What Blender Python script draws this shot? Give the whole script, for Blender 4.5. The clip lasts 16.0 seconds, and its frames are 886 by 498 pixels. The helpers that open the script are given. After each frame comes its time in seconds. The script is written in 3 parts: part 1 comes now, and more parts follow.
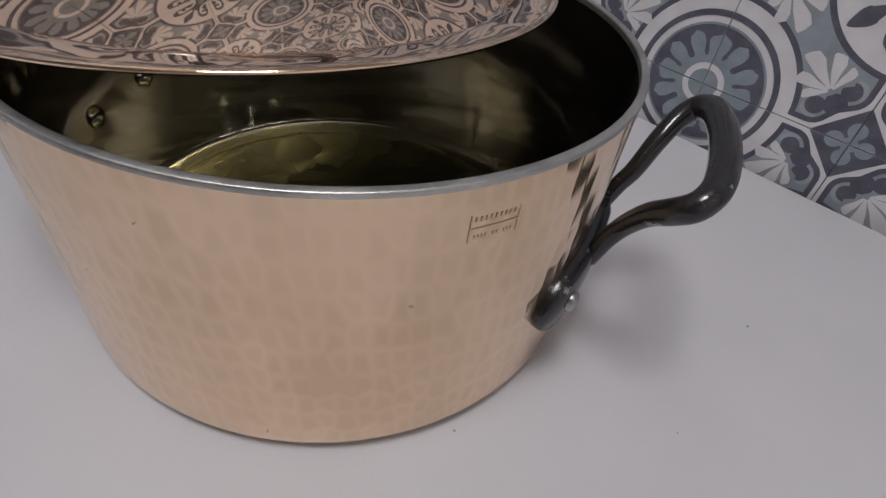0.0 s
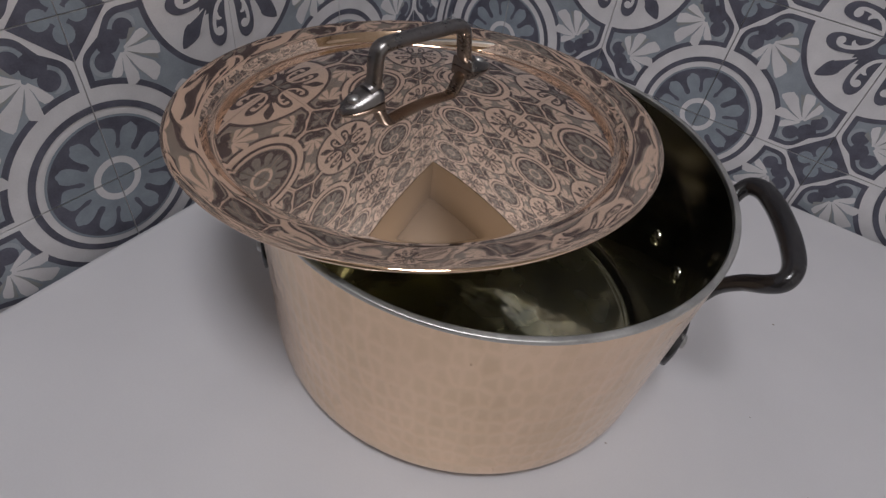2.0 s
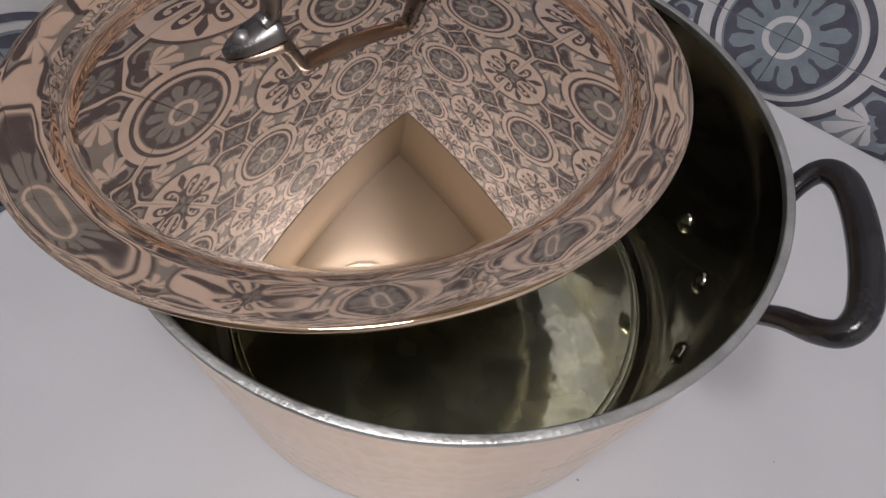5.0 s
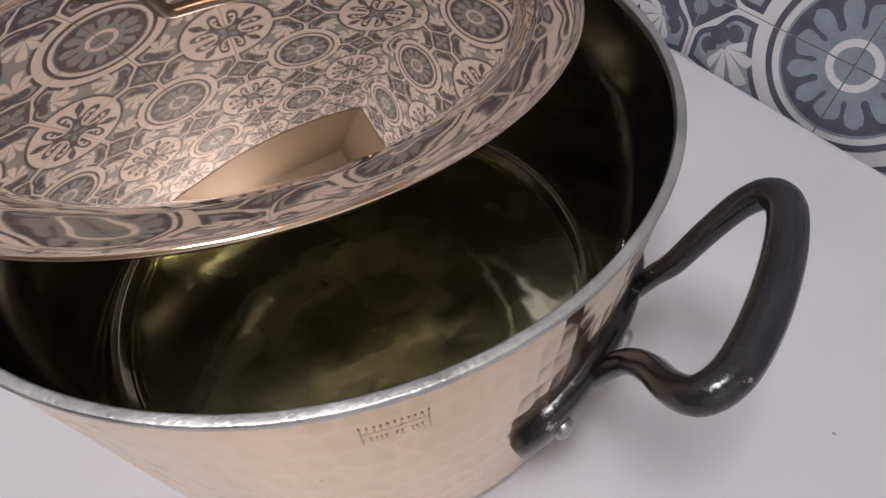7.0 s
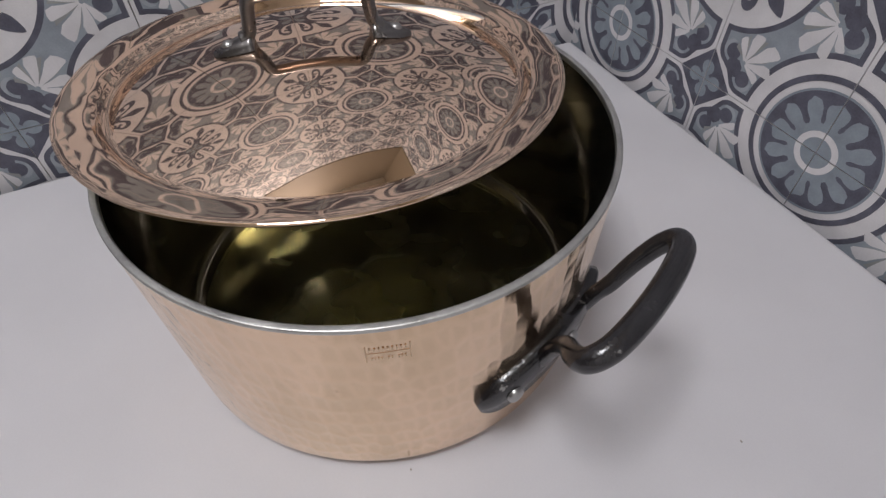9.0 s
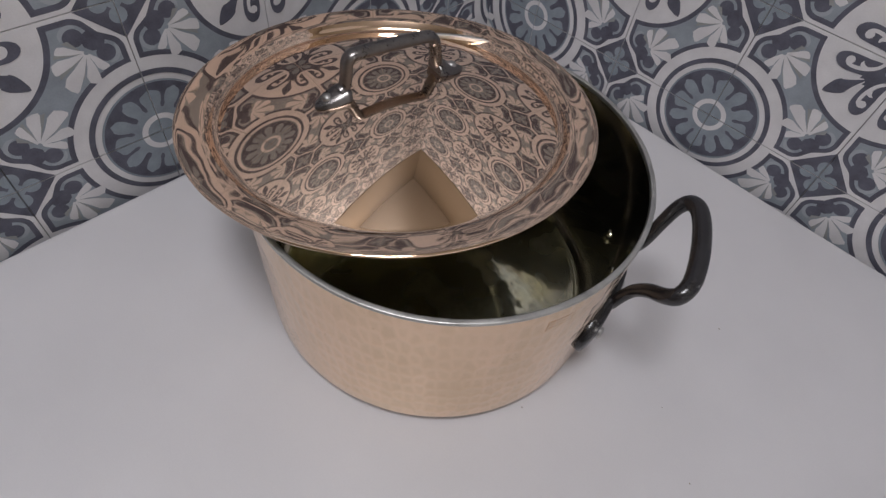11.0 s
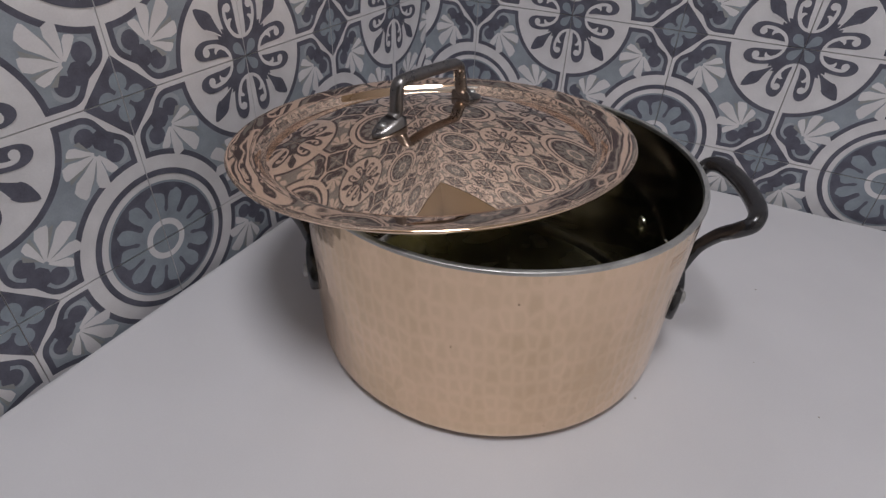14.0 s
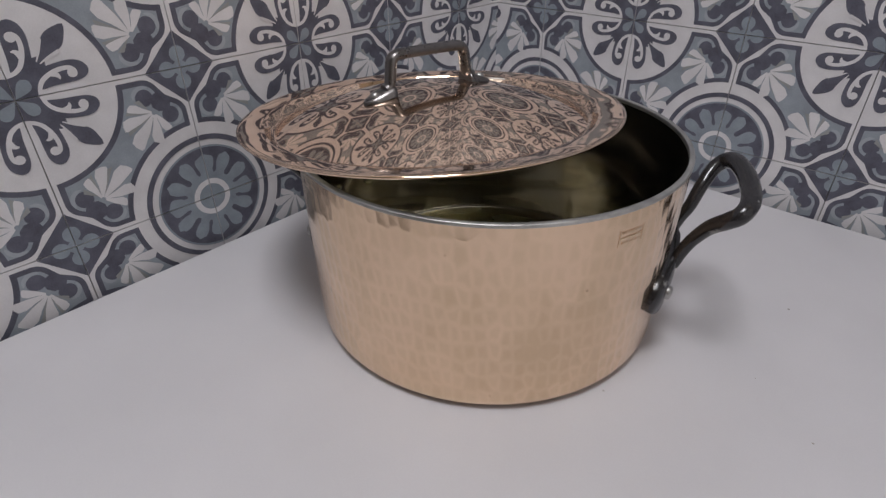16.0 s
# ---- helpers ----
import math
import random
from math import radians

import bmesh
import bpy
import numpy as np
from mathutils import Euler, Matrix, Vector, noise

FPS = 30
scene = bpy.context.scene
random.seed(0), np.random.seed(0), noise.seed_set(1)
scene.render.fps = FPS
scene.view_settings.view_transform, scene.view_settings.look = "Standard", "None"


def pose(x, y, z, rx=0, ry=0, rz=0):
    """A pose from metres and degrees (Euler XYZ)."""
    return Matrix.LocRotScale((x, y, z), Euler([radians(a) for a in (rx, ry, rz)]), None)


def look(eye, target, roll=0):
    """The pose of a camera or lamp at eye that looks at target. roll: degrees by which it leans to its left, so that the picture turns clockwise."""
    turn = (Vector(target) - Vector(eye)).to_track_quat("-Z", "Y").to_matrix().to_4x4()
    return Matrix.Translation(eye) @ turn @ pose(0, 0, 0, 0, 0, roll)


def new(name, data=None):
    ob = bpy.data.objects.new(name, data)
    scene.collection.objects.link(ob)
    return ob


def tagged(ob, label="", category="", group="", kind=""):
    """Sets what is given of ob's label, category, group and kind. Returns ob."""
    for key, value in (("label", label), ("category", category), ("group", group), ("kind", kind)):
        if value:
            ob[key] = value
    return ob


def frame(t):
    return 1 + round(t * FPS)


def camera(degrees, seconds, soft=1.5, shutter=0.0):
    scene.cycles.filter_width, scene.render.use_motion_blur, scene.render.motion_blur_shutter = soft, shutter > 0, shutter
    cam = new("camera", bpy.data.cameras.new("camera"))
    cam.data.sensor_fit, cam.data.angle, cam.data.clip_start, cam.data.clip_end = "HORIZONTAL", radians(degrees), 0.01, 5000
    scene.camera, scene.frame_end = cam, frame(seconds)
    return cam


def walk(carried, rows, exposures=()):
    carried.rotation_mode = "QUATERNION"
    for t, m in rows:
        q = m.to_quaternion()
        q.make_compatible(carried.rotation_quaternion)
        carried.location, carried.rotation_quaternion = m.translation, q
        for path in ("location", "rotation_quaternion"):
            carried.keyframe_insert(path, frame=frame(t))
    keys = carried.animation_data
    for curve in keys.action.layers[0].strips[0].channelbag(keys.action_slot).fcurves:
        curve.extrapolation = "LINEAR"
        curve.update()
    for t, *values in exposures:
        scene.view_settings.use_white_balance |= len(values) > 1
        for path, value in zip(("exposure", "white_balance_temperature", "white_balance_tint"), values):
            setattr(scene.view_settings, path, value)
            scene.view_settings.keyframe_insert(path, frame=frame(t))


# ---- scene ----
EXPOSURES = ((0.0, -0.1), (1.0, -0.25), (2.0, -0.28), (2.5, -0.28), (3.5, -0.17), (4.2, -0.1), (6.5, 0.30), (7.5, 0.33), (8.5, 0.22), (9.5, 0.06), (11.8, -0.11), (14.0, -0.1), (16.0, 0.0))
LAMP_X, LAMP_Y, LAMP_R, LAMP_GLOW = 0.50, -0.82, 0.26, 19.6
cam = camera(77.23, 16.0, soft=1.4, shutter=0.0)
PATH = [
    (0, (0.5103, -0.5558, 0.2612), (0.2585, -0.2411, -0.0981), 8.80),
    (0.5, (0.5003, -0.5849, 0.2739), (0.2659, -0.2542, -0.0828), 8.15),
    (1, (0.4876, -0.6209, 0.3023), (0.2601, -0.2815, -0.0508), 6.64),
    (1.5, (0.4549, -0.6521, 0.3316), (0.2444, -0.3100, -0.0294), 7.76),
    (2, (0.4047, -0.6639, 0.3629), (0.2214, -0.3253, -0.0157), 9.15),
    (2.5, (0.3910, -0.6535, 0.3779), (0.2283, -0.3365, -0.0278), 8.49),
    (3, (0.3824, -0.6258, 0.3971), (0.2488, -0.3452, -0.0446), 9.65),
    (3.5, (0.3748, -0.6022, 0.3976), (0.2504, -0.3572, -0.0672), 6.87),
    (4, (0.3855, -0.5719, 0.3882), (0.2486, -0.3420, -0.0809), 6.53),
    (4.2, (0.3751, -0.5687, 0.3739), (0.2345, -0.3149, -0.0815), 9.49),
    (6.5, (0.4799, -0.4575, 0.3140), (0.2082, -0.2731, -0.1146), -3.12),
    (7, (0.4856, -0.4424, 0.2966), (0.2018, -0.2678, -0.1283), -2.67),
    (7.5, (0.5000, -0.4379, 0.2929), (0.1923, -0.2674, -0.1168), -1.40),
    (8, (0.5110, -0.4525, 0.2968), (0.1949, -0.2853, -0.1077), 0.96),
    (8.5, (0.5325, -0.4603, 0.3208), (0.2082, -0.2996, -0.0799), 0.41),
    (9, (0.5590, -0.4593, 0.3586), (0.2332, -0.3050, -0.0436), -0.76),
    (9.5, (0.5701, -0.4754, 0.4044), (0.2645, -0.3131, -0.0102), 0.92),
    (9.7, (0.5662, -0.4945, 0.4236), (0.2690, -0.3245, 0.0060), 2.18),
    (11.8, (0.4160, -0.6795, 0.4405), (0.2714, -0.3709, 0.0215), 10.98),
    (12, (0.4007, -0.6845, 0.4406), (0.2660, -0.3691, 0.0235), 10.98),
    (12.5, (0.3907, -0.6916, 0.4300), (0.2528, -0.3565, 0.0297), 8.27),
    (13, (0.3896, -0.7231, 0.4018), (0.2398, -0.3596, 0.0317), 6.14),
    (13.5, (0.3939, -0.7412, 0.3663), (0.2297, -0.3567, 0.0247), 4.32),
    (14, (0.4198, -0.7605, 0.3505), (0.2242, -0.3658, 0.0382), 2.26),
    (14.5, (0.4452, -0.7695, 0.3364), (0.2224, -0.3714, 0.0474), 1.25),
    (15, (0.4711, -0.7673, 0.3255), (0.2271, -0.3773, 0.0429), 0.78),
    (15.5, (0.5002, -0.7487, 0.3224), (0.2305, -0.3758, 0.0400), 0.75),
    (16, (0.5387, -0.7292, 0.3210), (0.2351, -0.3895, 0.0311), -0.18),
]
walk(cam, [(t, look(eye, target, roll)) for t, eye, target, roll in PATH], exposures=EXPOSURES)

# ---- light ----
world = bpy.data.worlds.new("world")
scene.world = world
world.use_nodes = True
world.node_tree.nodes["Background"].inputs[0].default_value = (0.5, 0.5, 0.55, 1)
world.node_tree.nodes["Background"].inputs[1].default_value = 0.05

# ---- sizes ----
TILE = 0.1350                    # tile pitch
COL_R = 0.2178                   # a rosette node on the right wall, from the corner
COL_L = 0.0917                   # a rosette node on the left wall, from the corner
ROW = 0.1858                     # height of a rosette row over the counter
TOP_ROW = 7                      # tiles end at this many rows above
CEIL = 1.67
FLOOR = -0.9
FAR = 3.2                        # to the wall behind
SIDE = 1.5                      # to the unseen east wall, kept close for its bounce light
POT = Vector((0.2795, -0.3800, 0.0))
R_RIM, R_BASE, H_POT = 0.1551, 0.1518, 0.1598
HANDLE_TURN = 25.0
WIDE, TALL = R_RIM / 0.1456, H_POT / 0.1407
SIZED = Matrix.Diagonal((WIDE, WIDE, TALL, 1.0))
R_LID = 0.1606
LID = Vector((0.2205, -0.3879, 0.1662))
LID_N = Vector((-0.0700, 0.0250, 1.0)).normalized()


# ---- materials ----
def mat(name, color, rough=0.5, metal=0.0, coat=0.0, spec=0.5):
    m = bpy.data.materials.new(name)
    m.use_nodes = True
    b = m.node_tree.nodes["Principled BSDF"]
    b.inputs["Base Color"].default_value = (*color, 1)
    b.inputs["Roughness"].default_value = rough
    b.inputs["Metallic"].default_value = metal
    b.inputs["Coat Weight"].default_value = coat
    b.inputs["Specular IOR Level"].default_value = spec
    return m


def node(m, kind, **values):
    n = m.node_tree.nodes.new(kind)
    for key, value in values.items():
        n.inputs[key.replace("_", " ")].default_value = value
    return n


def link(m, a, ao, b, bi):
    m.node_tree.links.new(a.outputs[ao], b.inputs[bi])


def bsdf(m):
    return m.node_tree.nodes["Principled BSDF"]


def ramp(m, stops):
    r = m.node_tree.nodes.new("ShaderNodeValToRGB")
    while len(r.color_ramp.elements) < len(stops):
        r.color_ramp.elements.new(0.5)
    for e, (p, c) in zip(r.color_ramp.elements, stops):
        e.position, e.color = p, (*c, 1)
    return r


def mottled(m, color, amount=0.12, scale=30.0, fine=400.0, bump=0.02, rough=None):
    """Uneven colour at two scales, with a little relief."""
    b = bsdf(m)
    tc = m.node_tree.nodes.new("ShaderNodeTexCoord")
    n1 = node(m, "ShaderNodeTexNoise", Scale=scale, Detail=4.0)
    n2 = node(m, "ShaderNodeTexNoise", Scale=fine, Detail=2.0)
    link(m, tc, "Object", n1, "Vector"), link(m, tc, "Object", n2, "Vector")
    mix = m.node_tree.nodes.new("ShaderNodeMath")
    mix.operation = "MULTIPLY_ADD"
    mix.inputs[1].default_value = 0.35
    link(m, n2, "Fac", mix, 0), link(m, n1, "Fac", mix, 2)
    r = ramp(m, [(0.40, [c * (1 - amount) for c in color]), (0.95, [min(1, c * (1 + amount)) for c in color])])
    link(m, mix, 0, r, "Fac"), link(m, r, "Color", b, "Base Color")
    if rough:
        rr = ramp(m, [(0.35, [rough[0]] * 3), (0.95, [rough[1]] * 3)])
        link(m, mix, 0, rr, "Fac"), link(m, rr, "Color", b, "Roughness")
    if bump:
        bp = node(m, "ShaderNodeBump", Strength=bump, Distance=0.001)
        link(m, n2, "Fac", bp, "Height"), link(m, bp, "Normal", b, "Normal")
    return m


def chipped(m, scale, bare):
    """Small worn spots where the metal below shows, in a few patches."""
    b = bsdf(m)
    tc = m.node_tree.nodes.new("ShaderNodeTexCoord")
    spots = node(m, "ShaderNodeTexNoise", Scale=scale, Detail=5.0, Roughness=0.7)
    where = node(m, "ShaderNodeTexNoise", Scale=scale * 0.22, Detail=1.0)
    link(m, tc, "Object", spots, "Vector"), link(m, tc, "Object", where, "Vector")
    both = m.node_tree.nodes.new("ShaderNodeMath")
    both.operation = "MULTIPLY"
    link(m, spots, "Fac", both, 0), link(m, where, "Fac", both, 1)
    mask = ramp(m, [(0.375, (0, 0, 0)), (0.40, (1, 1, 1))])
    link(m, both, 0, mask, "Fac")
    mix = m.node_tree.nodes.new("ShaderNodeMix")
    mix.data_type = "RGBA"
    old = b.inputs["Base Color"].links[0].from_socket
    m.node_tree.links.new(mask.outputs["Color"], mix.inputs[0])
    m.node_tree.links.new(old, mix.inputs[6])
    mix.inputs[7].default_value = (*bare, 1)
    m.node_tree.links.new(mix.outputs[2], b.inputs["Base Color"])


GLAZE = dict(rough=0.6, spec=0.16)
M_WHITE = mottled(mat("tile_white", (0.77, 0.75, 0.765), **GLAZE), (0.77, 0.75, 0.765), 0.09, scale=40, fine=650, bump=0.06)
M_DARK = mottled(mat("tile_slate", (0.13, 0.13, 0.165), **GLAZE), (0.13, 0.13, 0.165), 0.28, scale=60, fine=700, bump=0.06)
M_MID = mottled(mat("tile_blue_grey", (0.335, 0.37, 0.415), **GLAZE), (0.335, 0.37, 0.415), 0.16, scale=50, fine=700, bump=0.06)
M_PETAL = mottled(mat("tile_grey_blue", (0.295, 0.335, 0.38), **GLAZE), (0.295, 0.335, 0.38), 0.16, scale=50, fine=700, bump=0.06)
M_OLIVE = mottled(mat("tile_warm_grey", (0.36, 0.365, 0.36), **GLAZE), (0.36, 0.365, 0.36), 0.14, scale=50, fine=700, bump=0.06)
M_PALE = mottled(mat("tile_pale_blue", (0.42, 0.45, 0.49), **GLAZE), (0.42, 0.45, 0.49), 0.12, scale=50, fine=700, bump=0.06)
M_GROUT = mottled(mat("grout", (0.34, 0.32, 0.32), rough=0.9), (0.34, 0.32, 0.32), 0.2)
M_COUNTER = mottled(mat("white_laminate", (0.66, 0.65, 0.68), rough=0.45), (0.66, 0.64, 0.66), 0.045, scale=9, fine=700, bump=0.015, rough=(0.36, 0.5))
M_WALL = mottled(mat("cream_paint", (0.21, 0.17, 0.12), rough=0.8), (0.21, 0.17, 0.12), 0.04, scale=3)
M_ROOM = mottled(mat("pale_paint", (0.88, 0.86, 0.83), rough=0.8), (0.88, 0.86, 0.83), 0.03, scale=3)
M_BACK = mottled(mat("taupe_paint", (0.4, 0.37, 0.33), rough=0.8), (0.4, 0.37, 0.33), 0.05, scale=3)
M_CEIL = mottled(mat("ceiling_paint", (0.64, 0.60, 0.53), rough=0.9), (0.64, 0.60, 0.53), 0.03, scale=3)
M_FLOOR = mottled(mat("floor_stone", (0.62, 0.62, 0.50), rough=0.5), (0.62, 0.62, 0.50), 0.12, scale=5)
M_IRON = mottled(mat("black_iron", (0.022, 0.020, 0.022), rough=0.2, metal=0.2, spec=0.8), (0.022, 0.020, 0.022), 0.5, scale=60, fine=420, bump=0.16, rough=(0.10, 0.26))
chipped(M_IRON, 130.0, (0.30, 0.29, 0.28))
M_STEEL = mottled(mat("worn_steel", (0.22, 0.205, 0.20), rough=0.28, metal=1.0), (0.22, 0.205, 0.20), 0.2, scale=80, fine=600, bump=0.1, rough=(0.2, 0.38))
M_RIVET = mottled(mat("rivet_steel", (0.46, 0.45, 0.44), rough=0.35, metal=1.0), (0.46, 0.45, 0.44), 0.15, scale=100, bump=0.2, rough=(0.28, 0.45))
M_TIN = mottled(mat("tinned_rim", (0.55, 0.54, 0.52), rough=0.4, metal=0.95), (0.55, 0.54, 0.52), 0.2, scale=60, fine=500, bump=0.25, rough=(0.30, 0.5))
M_MARK = mat("engraved_mark", (0.67, 0.505, 0.35), rough=0.28, metal=0.95)


def math_node(m, op, a, b=None, value=None):
    """A Math node fed by (node, output) pairs."""
    n = m.node_tree.nodes.new("ShaderNodeMath")
    n.operation = op
    link(m, a[0], a[1], n, 0)
    if b:
        link(m, b[0], b[1], n, 1)
    elif value is not None:
        n.inputs[1].default_value = value
    return (n, 0)


def copper(name, color, rough, hammered):
    m = mat(name, color, rough=rough, metal=1.0)
    mottled(m, color, 0.05, scale=25, fine=300, bump=0, rough=(rough * 0.8, rough * 1.3))
    if hammered:
        # staggered rows of shallow hammer dishes that meet in soft ridges, about one unit of UV each
        uv = m.node_tree.nodes.new("ShaderNodeUVMap")
        sep = m.node_tree.nodes.new("ShaderNodeSeparateXYZ")
        link(m, uv, "UV", sep, 0)
        put = m.node_tree.nodes.new("ShaderNodeCombineXYZ")
        lean = math_node(m, "ADD", (sep, "X"), math_node(m, "MULTIPLY", (sep, "Y"), value=0.13))
        link(m, lean[0], lean[1], put, "X"), link(m, sep, "Y", put, "Y")
        cell = node(m, "ShaderNodeTexVoronoi", Scale=1.0, Randomness=0.5)
        cell.voronoi_dimensions, cell.feature = "2D", "SMOOTH_F1"
        cell.inputs["Smoothness"].default_value = 0.3
        edge = node(m, "ShaderNodeTexVoronoi", Scale=1.0, Randomness=0.5)
        edge.voronoi_dimensions, edge.feature = "2D", "DISTANCE_TO_EDGE"
        link(m, put, 0, cell, "Vector"), link(m, put, 0, edge, "Vector")
        d = math_node(m, "MULTIPLY", (cell, "Distance"), (cell, "Distance"))
        # struck harder in some places than in others
        big = node(m, "ShaderNodeTexNoise", Scale=0.22, Detail=1.0)
        link(m, uv, "UV", big, "Vector")
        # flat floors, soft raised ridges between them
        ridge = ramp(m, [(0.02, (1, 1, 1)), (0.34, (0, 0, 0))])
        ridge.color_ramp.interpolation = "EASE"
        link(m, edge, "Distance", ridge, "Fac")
        dish = math_node(m, "ADD", math_node(m, "MULTIPLY", d, value=0.7), math_node(m, "MULTIPLY", (ridge, "Color"), value=0.04))
        hit = math_node(m, "MULTIPLY", dish, math_node(m, "ADD", (big, "Fac"), value=0.15))
        sag = node(m, "ShaderNodeTexNoise", Scale=0.4, Detail=0.0)
        link(m, uv, "UV", sag, "Vector")
        height = math_node(m, "ADD", hit, math_node(m, "MULTIPLY", (sag, "Fac"), value=0.22))
        bp = node(m, "ShaderNodeBump", Strength=1.0, Distance=0.0014)
        link(m, height[0], height[1], bp, "Height"), link(m, bp, "Normal", bsdf(m), "Normal")
        # a light tarnish in patches; the ridges' brighter reflections put into the colour
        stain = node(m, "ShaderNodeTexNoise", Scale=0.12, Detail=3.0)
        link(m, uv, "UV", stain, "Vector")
        tarnish_and_sheen = math_node(m, "ADD", math_node(m, "MULTIPLY", math_node(m, "MULTIPLY", (ridge, "Color"), (big, "Fac")), value=0.27), math_node(m, "MULTIPLY", (stain, "Fac"), value=0.9))
        # each dish's differing reflection, painted as a tone of its own
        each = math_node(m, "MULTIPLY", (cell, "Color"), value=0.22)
        tarnish_and_sheen = math_node(m, "ADD", tarnish_and_sheen, each)
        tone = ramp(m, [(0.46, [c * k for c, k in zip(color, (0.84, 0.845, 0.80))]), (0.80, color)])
        link(m, tarnish_and_sheen[0], tarnish_and_sheen[1], tone, "Fac"), link(m, tone, "Color", bsdf(m), "Base Color")
    return m


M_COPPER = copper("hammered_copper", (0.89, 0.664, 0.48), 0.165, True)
M_LID = copper("polished_copper", (0.92, 0.69, 0.53), 0.025, False)
haze = M_LID.node_tree.nodes.new("ShaderNodeBsdfAnisotropic")
haze.inputs["Color"].default_value = (0.92, 0.69, 0.53, 1)
haze.inputs["Roughness"].default_value = 0.30
# polished in circles, so the gloss spreads towards the middle and the edge
haze.inputs["Anisotropy"].default_value = 0.55
turning = M_LID.node_tree.nodes.new("ShaderNodeTangent")
turning.direction_type, turning.axis = "RADIAL", "Z"
link(M_LID, turning, "Tangent", haze, "Tangent")
blend = M_LID.node_tree.nodes.new("ShaderNodeMixShader")
blend.inputs["Fac"].default_value = 0.06
link(M_LID, bsdf(M_LID), 0, blend, 1), link(M_LID, haze, 0, blend, 2)
link(M_LID, blend, 0, M_LID.node_tree.nodes["Material Output"], "Surface")
M_LIP = copper("wavy_copper", (0.92, 0.69, 0.53), 0.04, False)
lip_noise = node(M_LIP, "ShaderNodeTexNoise", Scale=42.0, Detail=0.0)
lip_place = M_LIP.node_tree.nodes.new("ShaderNodeTexCoord")
lip_bump = node(M_LIP, "ShaderNodeBump", Strength=1.0, Distance=0.0007)
link(M_LIP, lip_place, "Object", lip_noise, "Vector"), link(M_LIP, lip_noise, "Fac", lip_bump, "Height")
link(M_LIP, lip_bump, "Normal", bsdf(M_LIP), "Normal")


def lining(name, tin, yellowed, rough, scale, streak, haze_part, dents=0.0014):
    """Old tin: bright and yellowed patches, scouring marks, a little unevenness, a dull bloom."""
    m = mat(name, tin, rough=rough, metal=1.0)
    place = m.node_tree.nodes.new("ShaderNodeTexCoord")
    patch = node(m, "ShaderNodeTexNoise", Scale=scale, Detail=4.0)
    fine = node(m, "ShaderNodeTexNoise", Scale=scale * 7, Detail=2.0)
    soft = node(m, "ShaderNodeTexNoise", Scale=scale * 0.9, Detail=2.5)
    stretch = m.node_tree.nodes.new("ShaderNodeMapping")
    stretch.inputs["Scale"].default_value = streak
    lines = node(m, "ShaderNodeTexNoise", Scale=60.0, Detail=3.0)
    for n in (patch, fine, soft, stretch):
        link(m, place, "Object", n, "Vector")
    link(m, stretch, 0, lines, "Vector")
    tone = ramp(m, [(0.38, tin), (0.60, yellowed), (0.80, [c * 0.6 for c in yellowed])])
    mixed = math_node(m, "ADD", math_node(m, "MULTIPLY", (patch, "Fac"), value=0.8), math_node(m, "MULTIPLY", (fine, "Fac"), value=0.2))
    link(m, mixed[0], mixed[1], tone, "Fac"), link(m, tone, "Color", bsdf(m), "Base Color")
    height = math_node(m, "ADD", (soft, "Fac"), math_node(m, "MULTIPLY", (lines, "Fac"), value=0.06))
    bp = node(m, "ShaderNodeBump", Strength=1.0, Distance=dents)
    link(m, height[0], height[1], bp, "Height"), link(m, bp, "Normal", bsdf(m), "Normal")
    bloom = m.node_tree.nodes.new("ShaderNodeBsdfAnisotropic")
    bloom.inputs["Roughness"].default_value = 0.34
    link(m, tone, "Color", bloom, "Color")
    both = m.node_tree.nodes.new("ShaderNodeMixShader")
    dull = ramp(m, [(0.36, [haze_part * 0.4] * 3), (0.64, [min(1.0, haze_part * 1.7)] * 3)])
    link(m, soft, "Fac", dull, "Fac"), link(m, dull, "Color", both, "Fac")
    link(m, bsdf(m), 0, both, 1), link(m, bloom, 0, both, 2)
    link(m, both, 0, m.node_tree.nodes["Material Output"], "Surface")
    return m


M_INSIDE = lining("tin_lining", (0.56, 0.53, 0.49), (0.55, 0.505, 0.43), 0.09, 22.0, (1.0, 1.0, 0.08), 0.10, 0.0006)
M_UNDER = lining("tinned_underside", (0.80, 0.765, 0.65), (0.80, 0.75, 0.56), 0.09, 18.0, (1.0, 1.0, 1.0), 0.06, 0.0006)
M_BOTTOM = lining("scrubbed_tin", (0.87, 0.845, 0.66), (0.89, 0.845, 0.55), 0.07, 26.0, (1.0, 0.25, 1.0), 0.20, 0.0009)
M_LAMP = mat("lamp_glass", (0.9, 0.9, 0.9), rough=0.4)
bsdf(M_LAMP).inputs["Emission Color"].default_value = (0.945, 0.952, 1.0, 1)
bsdf(M_LAMP).inputs["Emission Strength"].default_value = LAMP_GLOW


# ---- mesh tools ----
def finish(bm, name, materials, smooth=False):
    me = bpy.data.meshes.new(name)
    bm.to_mesh(me)
    bm.free()
    for m in materials if isinstance(materials, (list, tuple)) else [materials]:
        me.materials.append(m)
    if smooth:
        for p in me.polygons:
            p.use_smooth = True
    return me


def part(name, bm, material, parent, label="", smooth=False):
    ob = new(name, finish(bm, name, material, smooth))
    ob.parent = parent
    if label:
        tagged(ob, label)
    return ob


